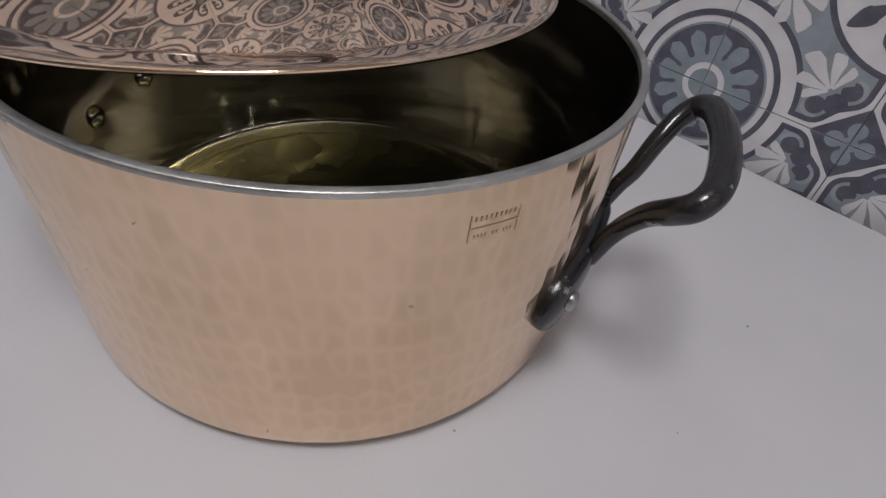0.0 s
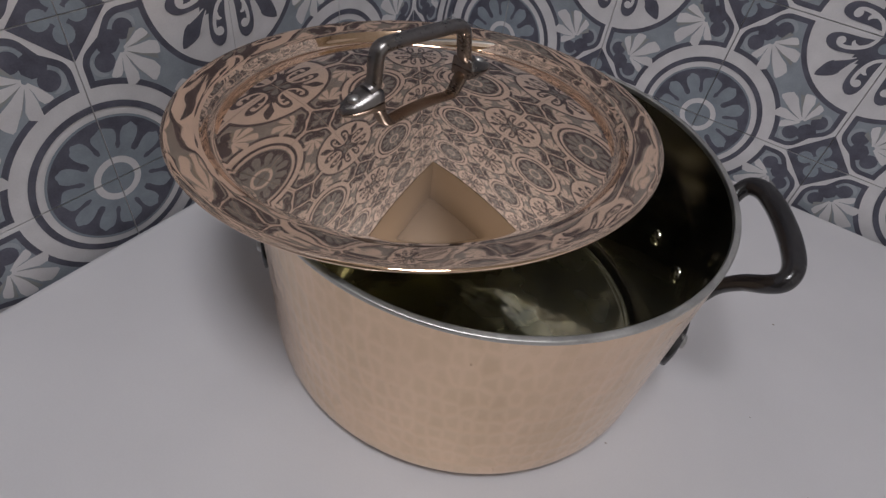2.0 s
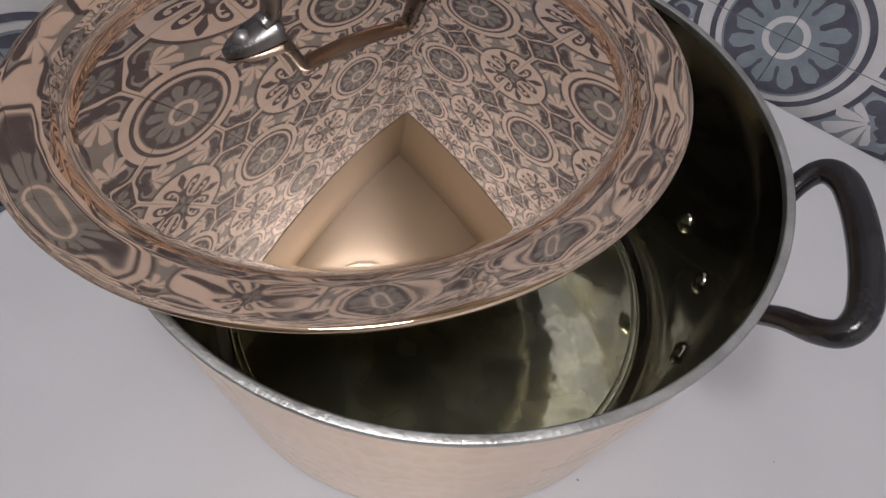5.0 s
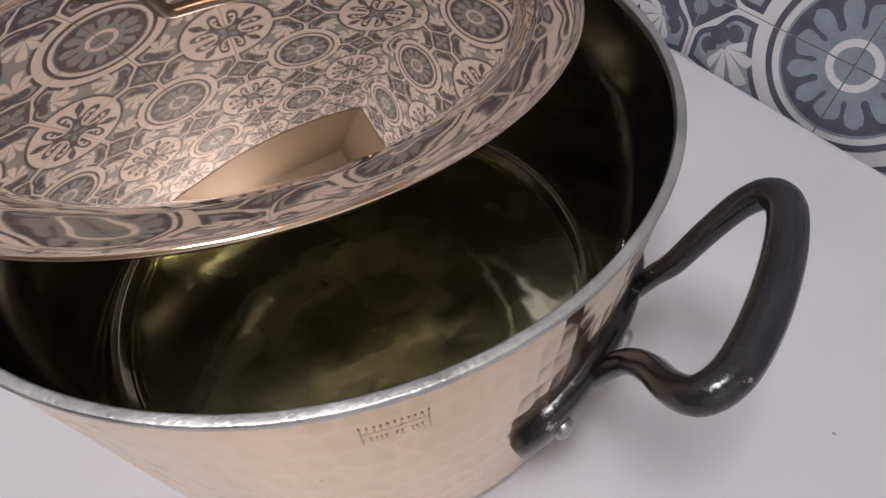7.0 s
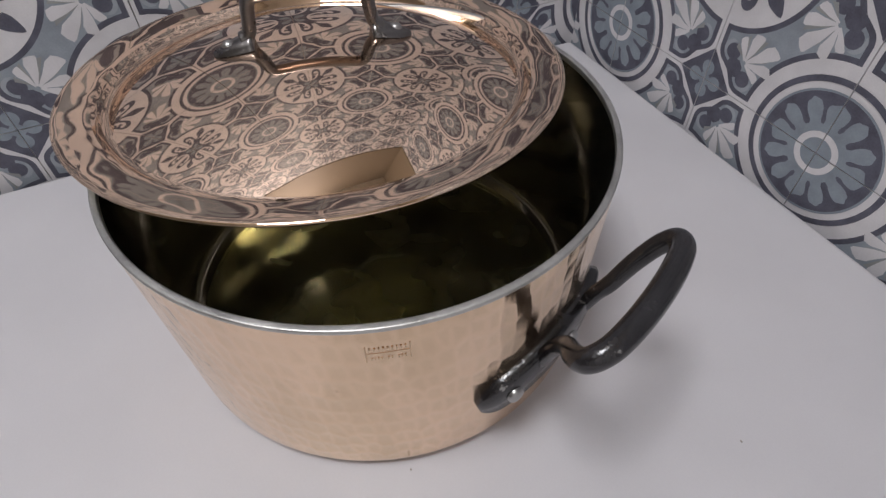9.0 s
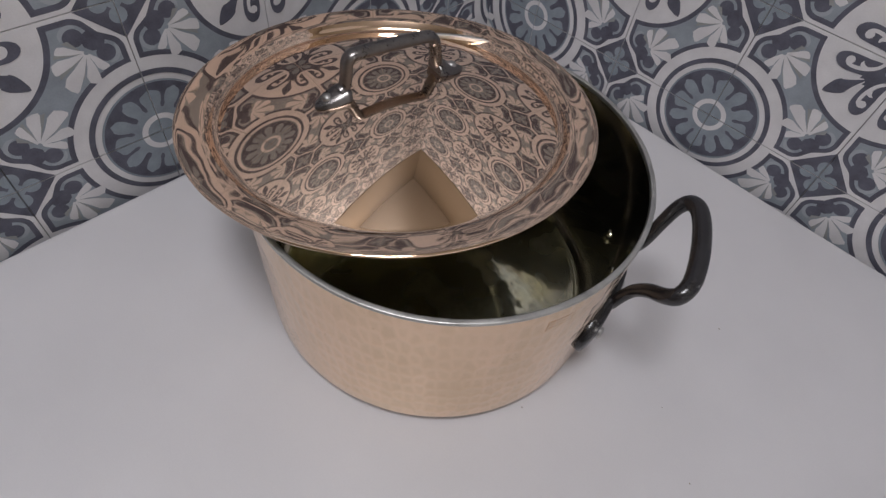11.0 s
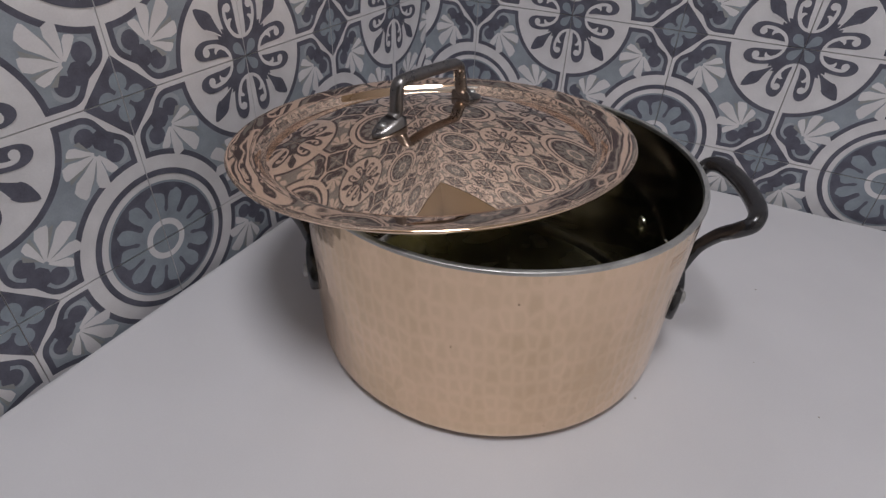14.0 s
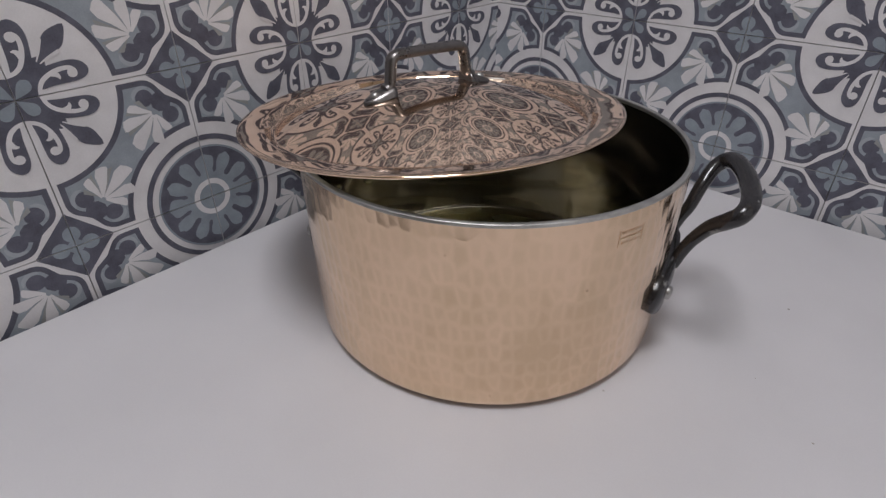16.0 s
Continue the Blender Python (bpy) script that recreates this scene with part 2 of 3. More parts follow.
def add_box(bm, x0, y0, z0, x1, y1, z1, bevel=0.0, segments=2):
    r = bmesh.ops.create_cube(bm, size=1.0)
    for v in r["verts"]:
        v.co = Vector(((x0 + x1) / 2 + v.co.x * (x1 - x0), (y0 + y1) / 2 + v.co.y * (y1 - y0), (z0 + z1) / 2 + v.co.z * (z1 - z0)))
    if bevel:
        edges = list({e for v in r["verts"] for e in v.link_edges})
        bmesh.ops.bevel(bm, geom=edges, offset=bevel, segments=segments, affect="EDGES", profile=0.5)
    return bm


def lathe(bm, profile, steps=128, uv=None, start=0.0):
    """A turned surface from a profile of (r, z). uv: cells round, and cells up as a function of the run."""
    layer = bm.loops.layers.uv.new("UVMap") if uv else None
    rings, run = [], [0.0]
    for k, (r, z) in enumerate(profile):
        if k:
            run.append(run[-1] + math.dist(profile[k - 1], (r, z)))
        if r < 1e-6:
            rings.append([bm.verts.new((0, 0, z))])
        else:
            rings.append([bm.verts.new((r * math.cos(start + 2 * math.pi * i / steps), r * math.sin(start + 2 * math.pi * i / steps), z)) for i in range(steps)])
    for k, (a, b) in enumerate(zip(rings, rings[1:])):
        for i in range(steps):
            j = (i + 1) % steps
            quad = [a[i % len(a)], a[j % len(a)], b[j % len(b)], b[i % len(b)]]
            quad = [v for n, v in enumerate(quad) if v not in quad[:n]]
            if len(quad) < 3:
                continue
            f = bm.faces.new(quad)
            f.smooth = True
            if layer:
                for lp in f.loops:
                    ring = k if lp.vert in a else k + 1
                    col = i if lp.vert in (a[i % len(a)], b[i % len(b)]) else i + 1
                    lp[layer].uv = (col / steps * uv[0], uv[1](run[ring]))
    return bm


def fillet(points, radius, n=5):
    """Rounds the inner corners of a polyline of (r, z)."""
    out = [points[0]]
    for a, p, b in zip(points, points[1:], points[2:]):
        a, p, b = Vector(a), Vector(p), Vector(b)
        d = min(radius, (a - p).length * 0.45, (b - p).length * 0.45)
        s, e = p + (a - p).normalized() * d, p + (b - p).normalized() * d
        for k in range(n + 1):
            t = k / n
            q = s * (1 - t) ** 2 + p * 2 * t * (1 - t) + e * t * t
            out.append((q.x, q.y))
    out.append(points[-1])
    return out


def smooth_path(points, per=8):
    """A Catmull-Rom run through points."""
    pts = [Vector(p) for p in points]
    ext = [pts[0] * 2 - pts[1], *pts, pts[-1] * 2 - pts[-2]]
    out = []
    for a, b, c, d in zip(ext, ext[1:], ext[2:], ext[3:]):
        for k in range(per):
            t = k / per
            out.append(0.5 * ((2 * b) + (c - a) * t + (2 * a - 5 * b + 4 * c - d) * t * t + (3 * b - a - 3 * c + d) * t ** 3))
    out.append(pts[-1])
    return out


def tube(bm, path, radii, up=Vector((0, 0, 1)), sides=16, flat=1.0):
    """A rod along a path; radii: one for each point; flat squeezes it across up."""
    rings = []
    for k, p in enumerate(path):
        t = (path[min(k + 1, len(path) - 1)] - path[max(k - 1, 0)]).normalized()
        side = t.cross(up)
        side = side.normalized() if side.length > 1e-4 else t.orthogonal().normalized()
        over = side.cross(t).normalized()
        r = radii[k] if isinstance(radii, (list, tuple)) else radii
        rings.append([bm.verts.new(p + side * r * math.cos(2 * math.pi * i / sides) + over * r * flat * math.sin(2 * math.pi * i / sides)) for i in range(sides)])
    for a, b in zip(rings, rings[1:]):
        for i in range(sides):
            f = bm.faces.new((a[i], a[(i + 1) % sides], b[(i + 1) % sides], b[i]))
            f.smooth = True
    bm.faces.new(rings[0][::-1]), bm.faces.new(rings[-1])
    return bm


# ---- the setting ----
def slab(name, box, material, label, category, bevel=0.0):
    bm = bmesh.new()
    add_box(bm, *box, bevel=bevel)
    return tagged(new(name, finish(bm, name, material)), label, category, kind="structure")


Z_TILES = ROW + (TOP_ROW - 0.5) * TILE
wall_right = slab("wall_north", (-0.2, 0.0055, FLOOR, SIDE, 0.2, CEIL), M_GROUT, "wall faced with patterned blue-grey cement-look tiles", "wall")
wall_left = slab("wall_west", (-0.2, -FAR, FLOOR, -0.0055, 0.0055, CEIL), M_GROUT, "wall faced with patterned blue-grey cement-look tiles", "wall")
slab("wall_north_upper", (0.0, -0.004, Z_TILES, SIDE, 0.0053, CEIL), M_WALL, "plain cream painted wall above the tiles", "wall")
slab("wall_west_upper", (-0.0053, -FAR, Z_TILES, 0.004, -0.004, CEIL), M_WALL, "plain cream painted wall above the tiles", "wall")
slab("wall_south", (-0.2, -FAR - 0.2, FLOOR, SIDE, -FAR, CEIL), M_BACK, "plain taupe painted wall", "wall")
# unseen wall, added near and pale to bounce lamp light onto the left tiles
slab("bounce_wall_east", (SIDE, -FAR - 0.2, FLOOR, SIDE + 0.2, 0.2, CEIL), M_ROOM, "unseen plain pale wall, added to bounce light onto the tiles", "wall")
slab("floor", (-0.2, -FAR - 0.2, FLOOR - 0.1, SIDE + 0.2, 0.2, FLOOR), M_FLOOR, "plain pale stone floor", "floor")
slab("ceiling", (-0.2, -FAR - 0.2, CEIL, SIDE + 0.2, 0.2, CEIL + 0.1), M_CEIL, "plain off-white painted ceiling", "ceiling")
slab("counter_base", (0.05, -0.75, FLOOR, 1.2, -0.05, -0.04), M_CEIL, "plain white base under the worktop", "cabinet")
slab("countertop", (0.012, -0.80, -0.04, 1.3, -0.012, 0.0), M_COUNTER, "smooth white worktop set in a tiled corner", "worktop", bevel=0.006)

# ---- the pot ----
pot = tagged(new("cooking_pot"), "round hammered copper pot with tinned inside, half covered by its lid", "pot")
pot.location = POT
outer = [(0.0, 0.0), (R_BASE, 0.0), (R_RIM, H_POT)]
bm = bmesh.new()
turned = fillet(outer, 0.012, 8)
foot, brim = Vector(turned[-2]), Vector(turned[-1])
turned[-1:] = [tuple(foot.lerp(brim, k / 14)) for k in range(1, 15)]
# marks get taller towards the rim; the seam faces the corner
lathe(bm, turned, 192, uv=(112, lambda d: d * 70 - (max(0.0, d - R_BASE) ** 2) / H_POT * 7), start=radians(135))
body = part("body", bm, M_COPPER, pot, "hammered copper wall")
bm = bmesh.new()
inner = [(R_RIM - 0.0034, H_POT - 0.0002), (R_BASE - 0.0035, 0.0115), (0.1330 * WIDE, 0.0055)]
lathe(bm, fillet(inner, 0.006, 5), 192)
part("lining", bm, M_INSIDE, pot, "dull yellowish tinned inside")
bm = bmesh.new()
lathe(bm, [(0.1330 * WIDE, 0.0055)] + fillet([(r * WIDE, z) for r, z in ((0.1326, 0.0056), (0.1319, 0.0065), (0.1311, 0.0056), (0.1289, 0.0055), (0.1283, 0.0062), (0.1276, 0.0055), (0.0, 0.0053))], 0.0005, 3), 192)
part("bottom", bm, M_BOTTOM, pot, "scrubbed yellowish tinned bottom with a turned ring")
bm = bmesh.new()
lathe(bm, fillet([(R_RIM - 0.0036, H_POT - 0.003), (R_RIM - 0.0036, H_POT + 0.0006), (R_RIM + 0.0004, H_POT + 0.0006), (R_RIM + 0.0004, H_POT - 0.0018)], 0.0009, 3), 192)
part("rim", bm, M_TIN, pot, "bare silvery rim")


def rivet_mesh(bm, at, way, r=0.005, h=0.003):
    turn = Vector((0, 0, 1)).rotation_difference(way).to_matrix().to_4x4()
    tmp = bmesh.new()
    lathe(tmp, [(0.0, h), (r * 0.5, h * 0.9), (r * 0.86, h * 0.55), (r, 0.0), (r, -0.002)], 20)
    tmp.transform(Matrix.Translation(at) @ turn)
    me = bpy.data.meshes.new("tmp")
    tmp.to_mesh(me)
    bm.from_mesh(me)
    tmp.free()
    bpy.data.meshes.remove(me)


def pot_handle(turn):
    """An iron loop on a curved plate; radial way is +x."""
    h = new("handle")
    h.parent = pot
    h.rotation_euler = (0, 0, radians(turn))
    tagged(h, "black wrought iron loop handle riveted to the pot")
    # plate bent round the wall
    bm = bmesh.new()
    cols = []
    for k in range(73):
        a = radians(-25 + 50 * k / 72)
        e = abs(k / 36 - 1)
        end = math.sqrt(max(0.0, 1 - max(0, (e - 0.72) / 0.28) ** 2))
        half = 0.0142 * end * (1.05 - 0.22 * e) + 0.0006
        zc = 0.0645 - 0.013 * e
        col = []
        for s, d in ((-1, -0.001), (-1, 0.0050), (-0.9, 0.0064), (0, 0.0072), (0.86, 0.0064), (1, 0.0052), (1, -0.001)):
            z = zc + half * s
            r = (R_BASE + 0.0003 + (R_RIM - R_BASE) * z * TALL / H_POT) / WIDE + d * (0.3 + 0.7 * end)
            col.append(bm.verts.new((r * math.cos(a), r * math.sin(a), z)))
        cols.append(col)
    for a, b in zip(cols, cols[1:]):
        for i in range(6):
            f = bm.faces.new((a[i], b[i], b[i + 1], a[i + 1]))
            f.smooth = True
    bm.faces.new(cols[0]), bm.faces.new(cols[-1][::-1])
    bm.transform(SIZED)
    ob = new("plate", finish(bm, "plate", M_IRON))
    ob.parent = h
    bm = bmesh.new()
    half = [(0.1465, 0.0205, 0.066), (0.1510, 0.0205, 0.080), (0.1555, 0.0215, 0.090), (0.161, 0.0285, 0.1035), (0.1672, 0.0365, 0.1135), (0.1732, 0.0385, 0.1195), (0.1782, 0.0315, 0.1232), (0.1807, 0.0175, 0.1247)]
    pts = half + [(0.1815, 0.0, 0.1251)] + [(x, -y, z) for x, y, z in half[::-1]]
    # widened and stretched a little towards the tip
    pts = [(0.1465 + (x - 0.1465) * 1.095, y * 1.18 + (x - 0.1465) * 0.05, 0.066 + (z - 0.066) * 0.95 + (x - 0.1465) * 0.07) for x, y, z in pts]
    path = smooth_path(pts, 6)
    n = len(path)
    radii = [0.0045 + 0.0021 * math.sin(math.pi * k / (n - 1)) ** 2 for k in range(n)]
    tube(bm, path, radii, up=Vector((0.6, 0, -0.8)), sides=18)
    bm.transform(SIZED)
    ob = new("loop", finish(bm, "loop", M_IRON))
    ob.parent = h
    for a in (-17.0, 0.5, 18.5):
        ar = radians(a)
        w = Vector((math.cos(ar), math.sin(ar), 0))
        bm = bmesh.new()
        rivet_mesh(bm, w * 0.1525 + Vector((0, 0, 0.0615 - abs(a) * 0.0004)), w, 0.0050, 0.0020)
        bm.transform(SIZED)
        ob = new("rivet", finish(bm, "rivet", M_RIVET))
        ob.parent = h
        bm = bmesh.new()
        z = 0.0695 - abs(a) * 0.0003
        r = (R_BASE - 0.0035 + (R_RIM - R_BASE) * z * TALL / H_POT) / WIDE
        rivet_mesh(bm, w * r + Vector((0, 0, z)), -w, 0.0066, 0.0036)
        bm.transform(SIZED)
        ob = new("rivet", finish(bm, "rivet", M_UNDER))
        ob.parent = h
    return h


pot_handle(HANDLE_TURN)
pot_handle(HANDLE_TURN + 175)

# maker's mark: brackets and bars
bm = bmesh.new()


def on_wall(a0, a1, z0, z1):
    n = 6
    row = []
    for k in range(n + 1):
        a = radians(a0 + (a1 - a0) * k / n)
        r0, r1 = [R_BASE + (R_RIM - R_BASE) * z / H_POT + 0.0004 for z in (z0, z1)]
        row.append((bm.verts.new((r0 * math.cos(a), r0 * math.sin(a), z0)), bm.verts.new((r1 * math.cos(a), r1 * math.sin(a), z1))))
    for (a, b), (c, d) in zip(row, row[1:]):
        bm.faces.new((a, c, d, b))


A0, A1, Z0, Z1 = -20.9, -13.1, 0.1173 * TALL, 0.1284 * TALL
on_wall(A0, A0 + 0.18, Z0, Z1), on_wall(A1 - 0.18, A1, Z0, Z1)
on_wall(A0, A1, (Z0 + Z1) / 2 - 0.0003, (Z0 + Z1) / 2 + 0.0003)
for k in range(9):
    a = A0 + 0.7 + k * 0.76
    on_wall(a, a + 0.34, Z1 - 0.0034, Z1 - 0.0012)
for k in range(11):
    if k not in (4, 7):
        a = A0 + 0.9 + k * 0.58
        on_wall(a, a + 0.24, Z0 + 0.0015, Z0 + 0.0030)
part("maker_mark", bm, M_MARK, body, "small engraved brown mark")

# nicks in the copper
M_NICK = mat("dark_nick", (0.30, 0.22, 0.15), rough=0.5, metal=0.6)
for a, z, wide, high in ((-28.0, 0.0920, 0.7, 0.0004), (-50.6, 0.0138, 0.25, 0.0009), (-62.8, 0.1195, 0.4, 0.0004), (-77.3, 0.0826, 0.3, 0.0005)):
    bm = bmesh.new()
    on_wall(a, a + wide, z * TALL, z * TALL + high)
    part("nick", bm, M_NICK, body, "tiny dark nick")

# ---- the lid ----
lid = tagged(new("pot_lid"), "polished copper lid lying askew on the pot", "lid")
lid.matrix_basis = Matrix.Translation(LID) @ Vector((0, 0, 1)).rotation_difference(LID_N).to_matrix().to_4x4() @ Matrix.Scale(R_LID / 0.1473, 4)
R_DOME, DOME, DROP = 0.1195, 0.0200, 0.0262


def dome_z(r):
    return DOME - DROP * (r / R_DOME) ** 1.86


dome = [(R_DOME * k, dome_z(R_DOME * k)) for k in [j / 24 for j in range(24)] + [0.975, 0.988, 0.996, 1.0]]
# a groove round the dome, a steep step up, then a broad wavy flange with a rolled edge
slope = [(0.1210, -0.0067), (0.1222, -0.0067), (0.1240, -0.0054), (0.1258, -0.0026), (0.1277, -0.0003)]
lip = [(0.1305, 0.0004), (0.1350, 0.0009), (0.1400, 0.0014), (0.1442, 0.0017), (0.1464, 0.0015), (0.1474, 0.0006), (0.1470, -0.0005)]
under = [(0.1440, 0.0001), (0.1400, -0.0001), (0.1350, -0.0006), (0.1305, -0.0011), (0.1277, -0.0020), (0.1258, -0.0044), (0.1240, -0.0070), (0.1222, -0.0080), (0.1202, -0.0080)] + [(r, z - 0.0014) for r, z in dome[::-1]]
bm = bmesh.new()
lathe(bm, dome[:-1] + fillet([dome[-1]] + slope, 0.0012, 3), 192)
part("cover", bm, M_LID, lid, "mirror-bright domed copper middle")
bm = bmesh.new()
lathe(bm, slope[-1:] + fillet(slope[-1:] + lip, 0.0012, 3)[1:], 256)
part("flange", bm, M_LIP, lid, "slightly wavy copper flange")
bm = bmesh.new()
lathe(bm, lip[-1:] + fillet(under[:-28], 0.003, 3)[:-1] + under[-28:], 192)
part("underside", bm, M_UNDER, lid, "dull tinned underside")

grip = new("grip")
grip.rotation_euler = (0, 0, radians(-13))
grip.parent = lid
tagged(grip, "dark steel bar handle with riveted feet")
bm = bmesh.new()
pts = [(0.0, -0.0400, 0.0215), (0.0, -0.0362, 0.0235), (0.0, -0.0345, 0.0285), (0.0, -0.0332, 0.0385), (0.0, -0.0312, 0.0430), (0.0, -0.0262, 0.0450), (0.0, -0.012, 0.0454), (0.0, 0.0, 0.0455)]
pts = pts + [(x, -y, z) for x, y, z in pts[-2::-1]]
path = smooth_path(pts, 6)
tube(bm, path, [0.0040] * len(path), up=Vector((1, 0, 0)), sides=16, flat=1.35)
ob = new("bar", finish(bm, "bar", M_STEEL))
ob.parent = grip
for s in (-1, 1):
    bm = bmesh.new()
    ring = []
    for k in range(9):
        y = 0.034 + 0.0235 * k / 8
        wdt = 0.0090 * math.sqrt(max(0.02, 1 - (max(0, k / 8 - 0.1) / 0.92) ** 2.0))
        zb = dome_z(y)
        hgt = 0.0072 - 0.0048 * k / 8
        ring.append([bm.verts.new((x * wdt, s * y, zb + z * hgt + 0.0002)) for x, z in ((-1, 0), (-0.9, 0.8), (0, 1), (0.9, 0.8), (1, 0))])
    for a, b in zip(ring, ring[1:]):
        for i in range(4):
            f = bm.faces.new((a[i], a[i + 1], b[i + 1], b[i]))
            f.smooth = True
    bm.faces.new(ring[0]), bm.faces.new(ring[-1][::-1])
    bmesh.ops.recalc_face_normals(bm, faces=bm.faces[:])
    ob = new("foot", finish(bm, "foot", M_STEEL))
    ob.parent = grip
    bm = bmesh.new()
    rivet_mesh(bm, Vector((0, s * 0.0485, dome_z(0.0485) + 0.0042)), Vector((0, s * 0.1, 1)).normalized(), 0.0036, 0.0022)
    ob = new("rivet", finish(bm, "rivet", M_RIVET))
    ob.parent = grip

# ---- ceiling lamp ----
lamp = tagged(new("ceiling_lamp"), "round white glowing ceiling lamp", "lamp")
lamp.location = (LAMP_X, LAMP_Y, CEIL)
bm = bmesh.new()
lathe(bm, [(0.0, -0.085), (LAMP_R * 0.6, -0.080), (LAMP_R * 0.92, -0.065), (LAMP_R, -0.042), (LAMP_R, -0.018)], 48)
part("diffuser", bm, M_LAMP, lamp)
bm = bmesh.new()
lathe(bm, [(LAMP_R, -0.02), (LAMP_R + 0.012, -0.02), (LAMP_R + 0.012, 0.0)], 48)
part("base_ring", bm, M_CEIL, lamp)

# ---- specks ----
M_SPECK = mat("crumb", (0.38, 0.34, 0.31), rough=0.8)
for x, y, r in ((0.562, -0.371, 0.0007), (0.430, -0.423, 0.0007), (0.513, -0.332, 0.0005), (0.509, -0.220, 0.0008)):
    bm = bmesh.new()
    bmesh.ops.create_icosphere(bm, subdivisions=1, radius=r)
    for v in bm.verts:
        v.co = Vector((v.co.x * 1.4, v.co.y * random.uniform(0.7, 1.1), max(v.co.z, -r * 0.3) * 0.6 + r * 0.18))
    o = tagged(new("crumb", finish(bm, "crumb", M_SPECK)), "tiny dark crumb lying on the white worktop", "crumb", group="crumbs on the worktop")
    o.location = (x, y, 0)


# ---- tiles ----
def tile_mesh():
    """One printed tile, 1 unit of pattern wide, its rosette corner at the origin, facing +z."""
    bm = bmesh.new()
    s, g = TILE, 0.0035
    lo, hi = g * 1.0, 1 - g * 1.0
    W, D, M, P, O, L = 0, 1, 2, 3, 4, 5
    level = [0]

    def clampv(p):
        return (min(max(p[0], lo), hi), min(max(p[1], lo), hi))

    def face(points, m, z):
        pts = []
        for p in points:
            p = clampv(p)
            if not pts or math.dist(p, pts[-1]) > 1e-4:
                pts.append(p)
        if len(pts) > 2 and math.dist(pts[0], pts[-1]) < 1e-4:
            pts.pop()
        if len(pts) < 3:
            return
        level[0] += 1
        f = bm.faces.new([bm.verts.new((x * s, y * s, z * 0.00006 + level[0] * 2e-7)) for x, y in pts])
        f.material_index = m
        if f.normal.z < 0 or sum(a[0] * b[1] - b[0] * a[1] for a, b in zip(pts, pts[1:] + pts[:1])) < 0:
            f.normal_flip()

    def fan(cx, cy, r, a0, a1, n=16):
        return [(cx + r * math.cos(radians(a0 + (a1 - a0) * k / n)), cy + r * math.sin(radians(a0 + (a1 - a0) * k / n))) for k in range(n + 1)]

    def ring(cx, cy, r0, r1, a0, a1, m, z, n=18):
        a, b = fan(cx, cy, r0, a0, a1, n), fan(cx, cy, r1, a0, a1, n)
        for k in range(n):
            face([a[k], a[k + 1], b[k + 1], b[k]], m, z)

    def ribbon(pts, widths, m, z, per=5):
        run = smooth_path([Vector((x, y, 0)) for x, y in pts], per)
        n = len(run)
        side = []
        for k, p in enumerate(run):
            t = (run[min(k + 1, n - 1)] - run[max(k - 1, 0)]).normalized()
            f = k / (n - 1) * (len(widths) - 1)
            i = min(int(f), len(widths) - 2)
            w = (widths[i] * (1 - f + i) + widths[i + 1] * (f - i)) / 2
            side.append(((p.x - t.y * w, p.y + t.x * w), (p.x + t.y * w, p.y - t.x * w)))
        for (a, b), (c, d) in zip(side, side[1:]):
            face([a, b, d, c], m, z)

    def both(fn):
        for swap in (False, True):
            fn((lambda x, y: (y, x)) if swap else (lambda x, y: (x, y)))

    # body
    vs = [bm.verts.new((x * s, y * s, z)) for z in (-0.004, 0.0) for x, y in ((lo, lo), (hi, lo), (hi, hi), (lo, hi))]
    for q in ((4, 5, 6, 7), (0, 1, 5, 4), (1, 2, 6, 5), (2, 3, 7, 6), (3, 0, 4, 7)):
        bm.faces.new([vs[i] for i in q])
    # field between the rosette and the wheel: dark outline, then blue-grey
    def field(inset, m, z):
        ra, rb, e = 0.555 + inset, 0.592 + inset, 0.030 + inset
        def side(o):
            pts = []
            a = math.asin(min(0.9, e / ra))
            pts.append((ra * math.cos(a), e))
            pts.append((0.700, e))
            c1, r1 = (0.700, 0.150), 0.120 - inset
            for k in range(9):
                t = radians(-90 + 52 * k / 8)
                pts.append((c1[0] + r1 * math.cos(t), c1[1] + r1 * math.sin(t)))
            pts.append((0.846 - inset * 0.7, 0.154 + inset * 0.7))
            c2 = (0.850, 0.300)
            for k in range(9):
                t = radians(38 + 52 * k / 8)
                pts.append((c2[0] + r1 * math.sin(t), c2[1] - r1 * math.cos(t)))
            b = math.asin(min(0.9, e / rb))
            pts.append((1 - e, 1 - rb * math.cos(b)))
            return [o(*p) for p in pts]
        right = side(lambda x, y: (x, y))
        left = [(y, x) for x, y in right]
        b0 = math.asin(min(0.9, e / rb))
        arc_b = [(1 - rb * math.sin(t), 1 - rb * math.cos(t)) for t in [b0 + (math.pi / 2 - 2 * b0) * k / 16 for k in range(17)]]
        a0 = math.asin(min(0.9, e / ra))
        arc_a = [(ra * math.cos(t), ra * math.sin(t)) for t in [a0 + (math.pi / 2 - 2 * a0) * k / 16 for k in range(17)]]
        # three simple pieces: two lobes and the waist between the arcs
        for k in range(16):
            face([arc_a[k], arc_a[k + 1], arc_b[k + 1], arc_b[k]], m, z)
        for lobe in (right, left):
            mid = ((arc_a[0][0] + arc_b[0][0]) / 2, (arc_a[0][1] + arc_b[0][1]) / 2)
            if lobe is left:
                mid = (mid[1], mid[0])
            for p, q in zip(lobe, lobe[1:]):
                face([mid, p, q], m, z)
    field(0.0, D, 1)
    field(0.036, M, 2)
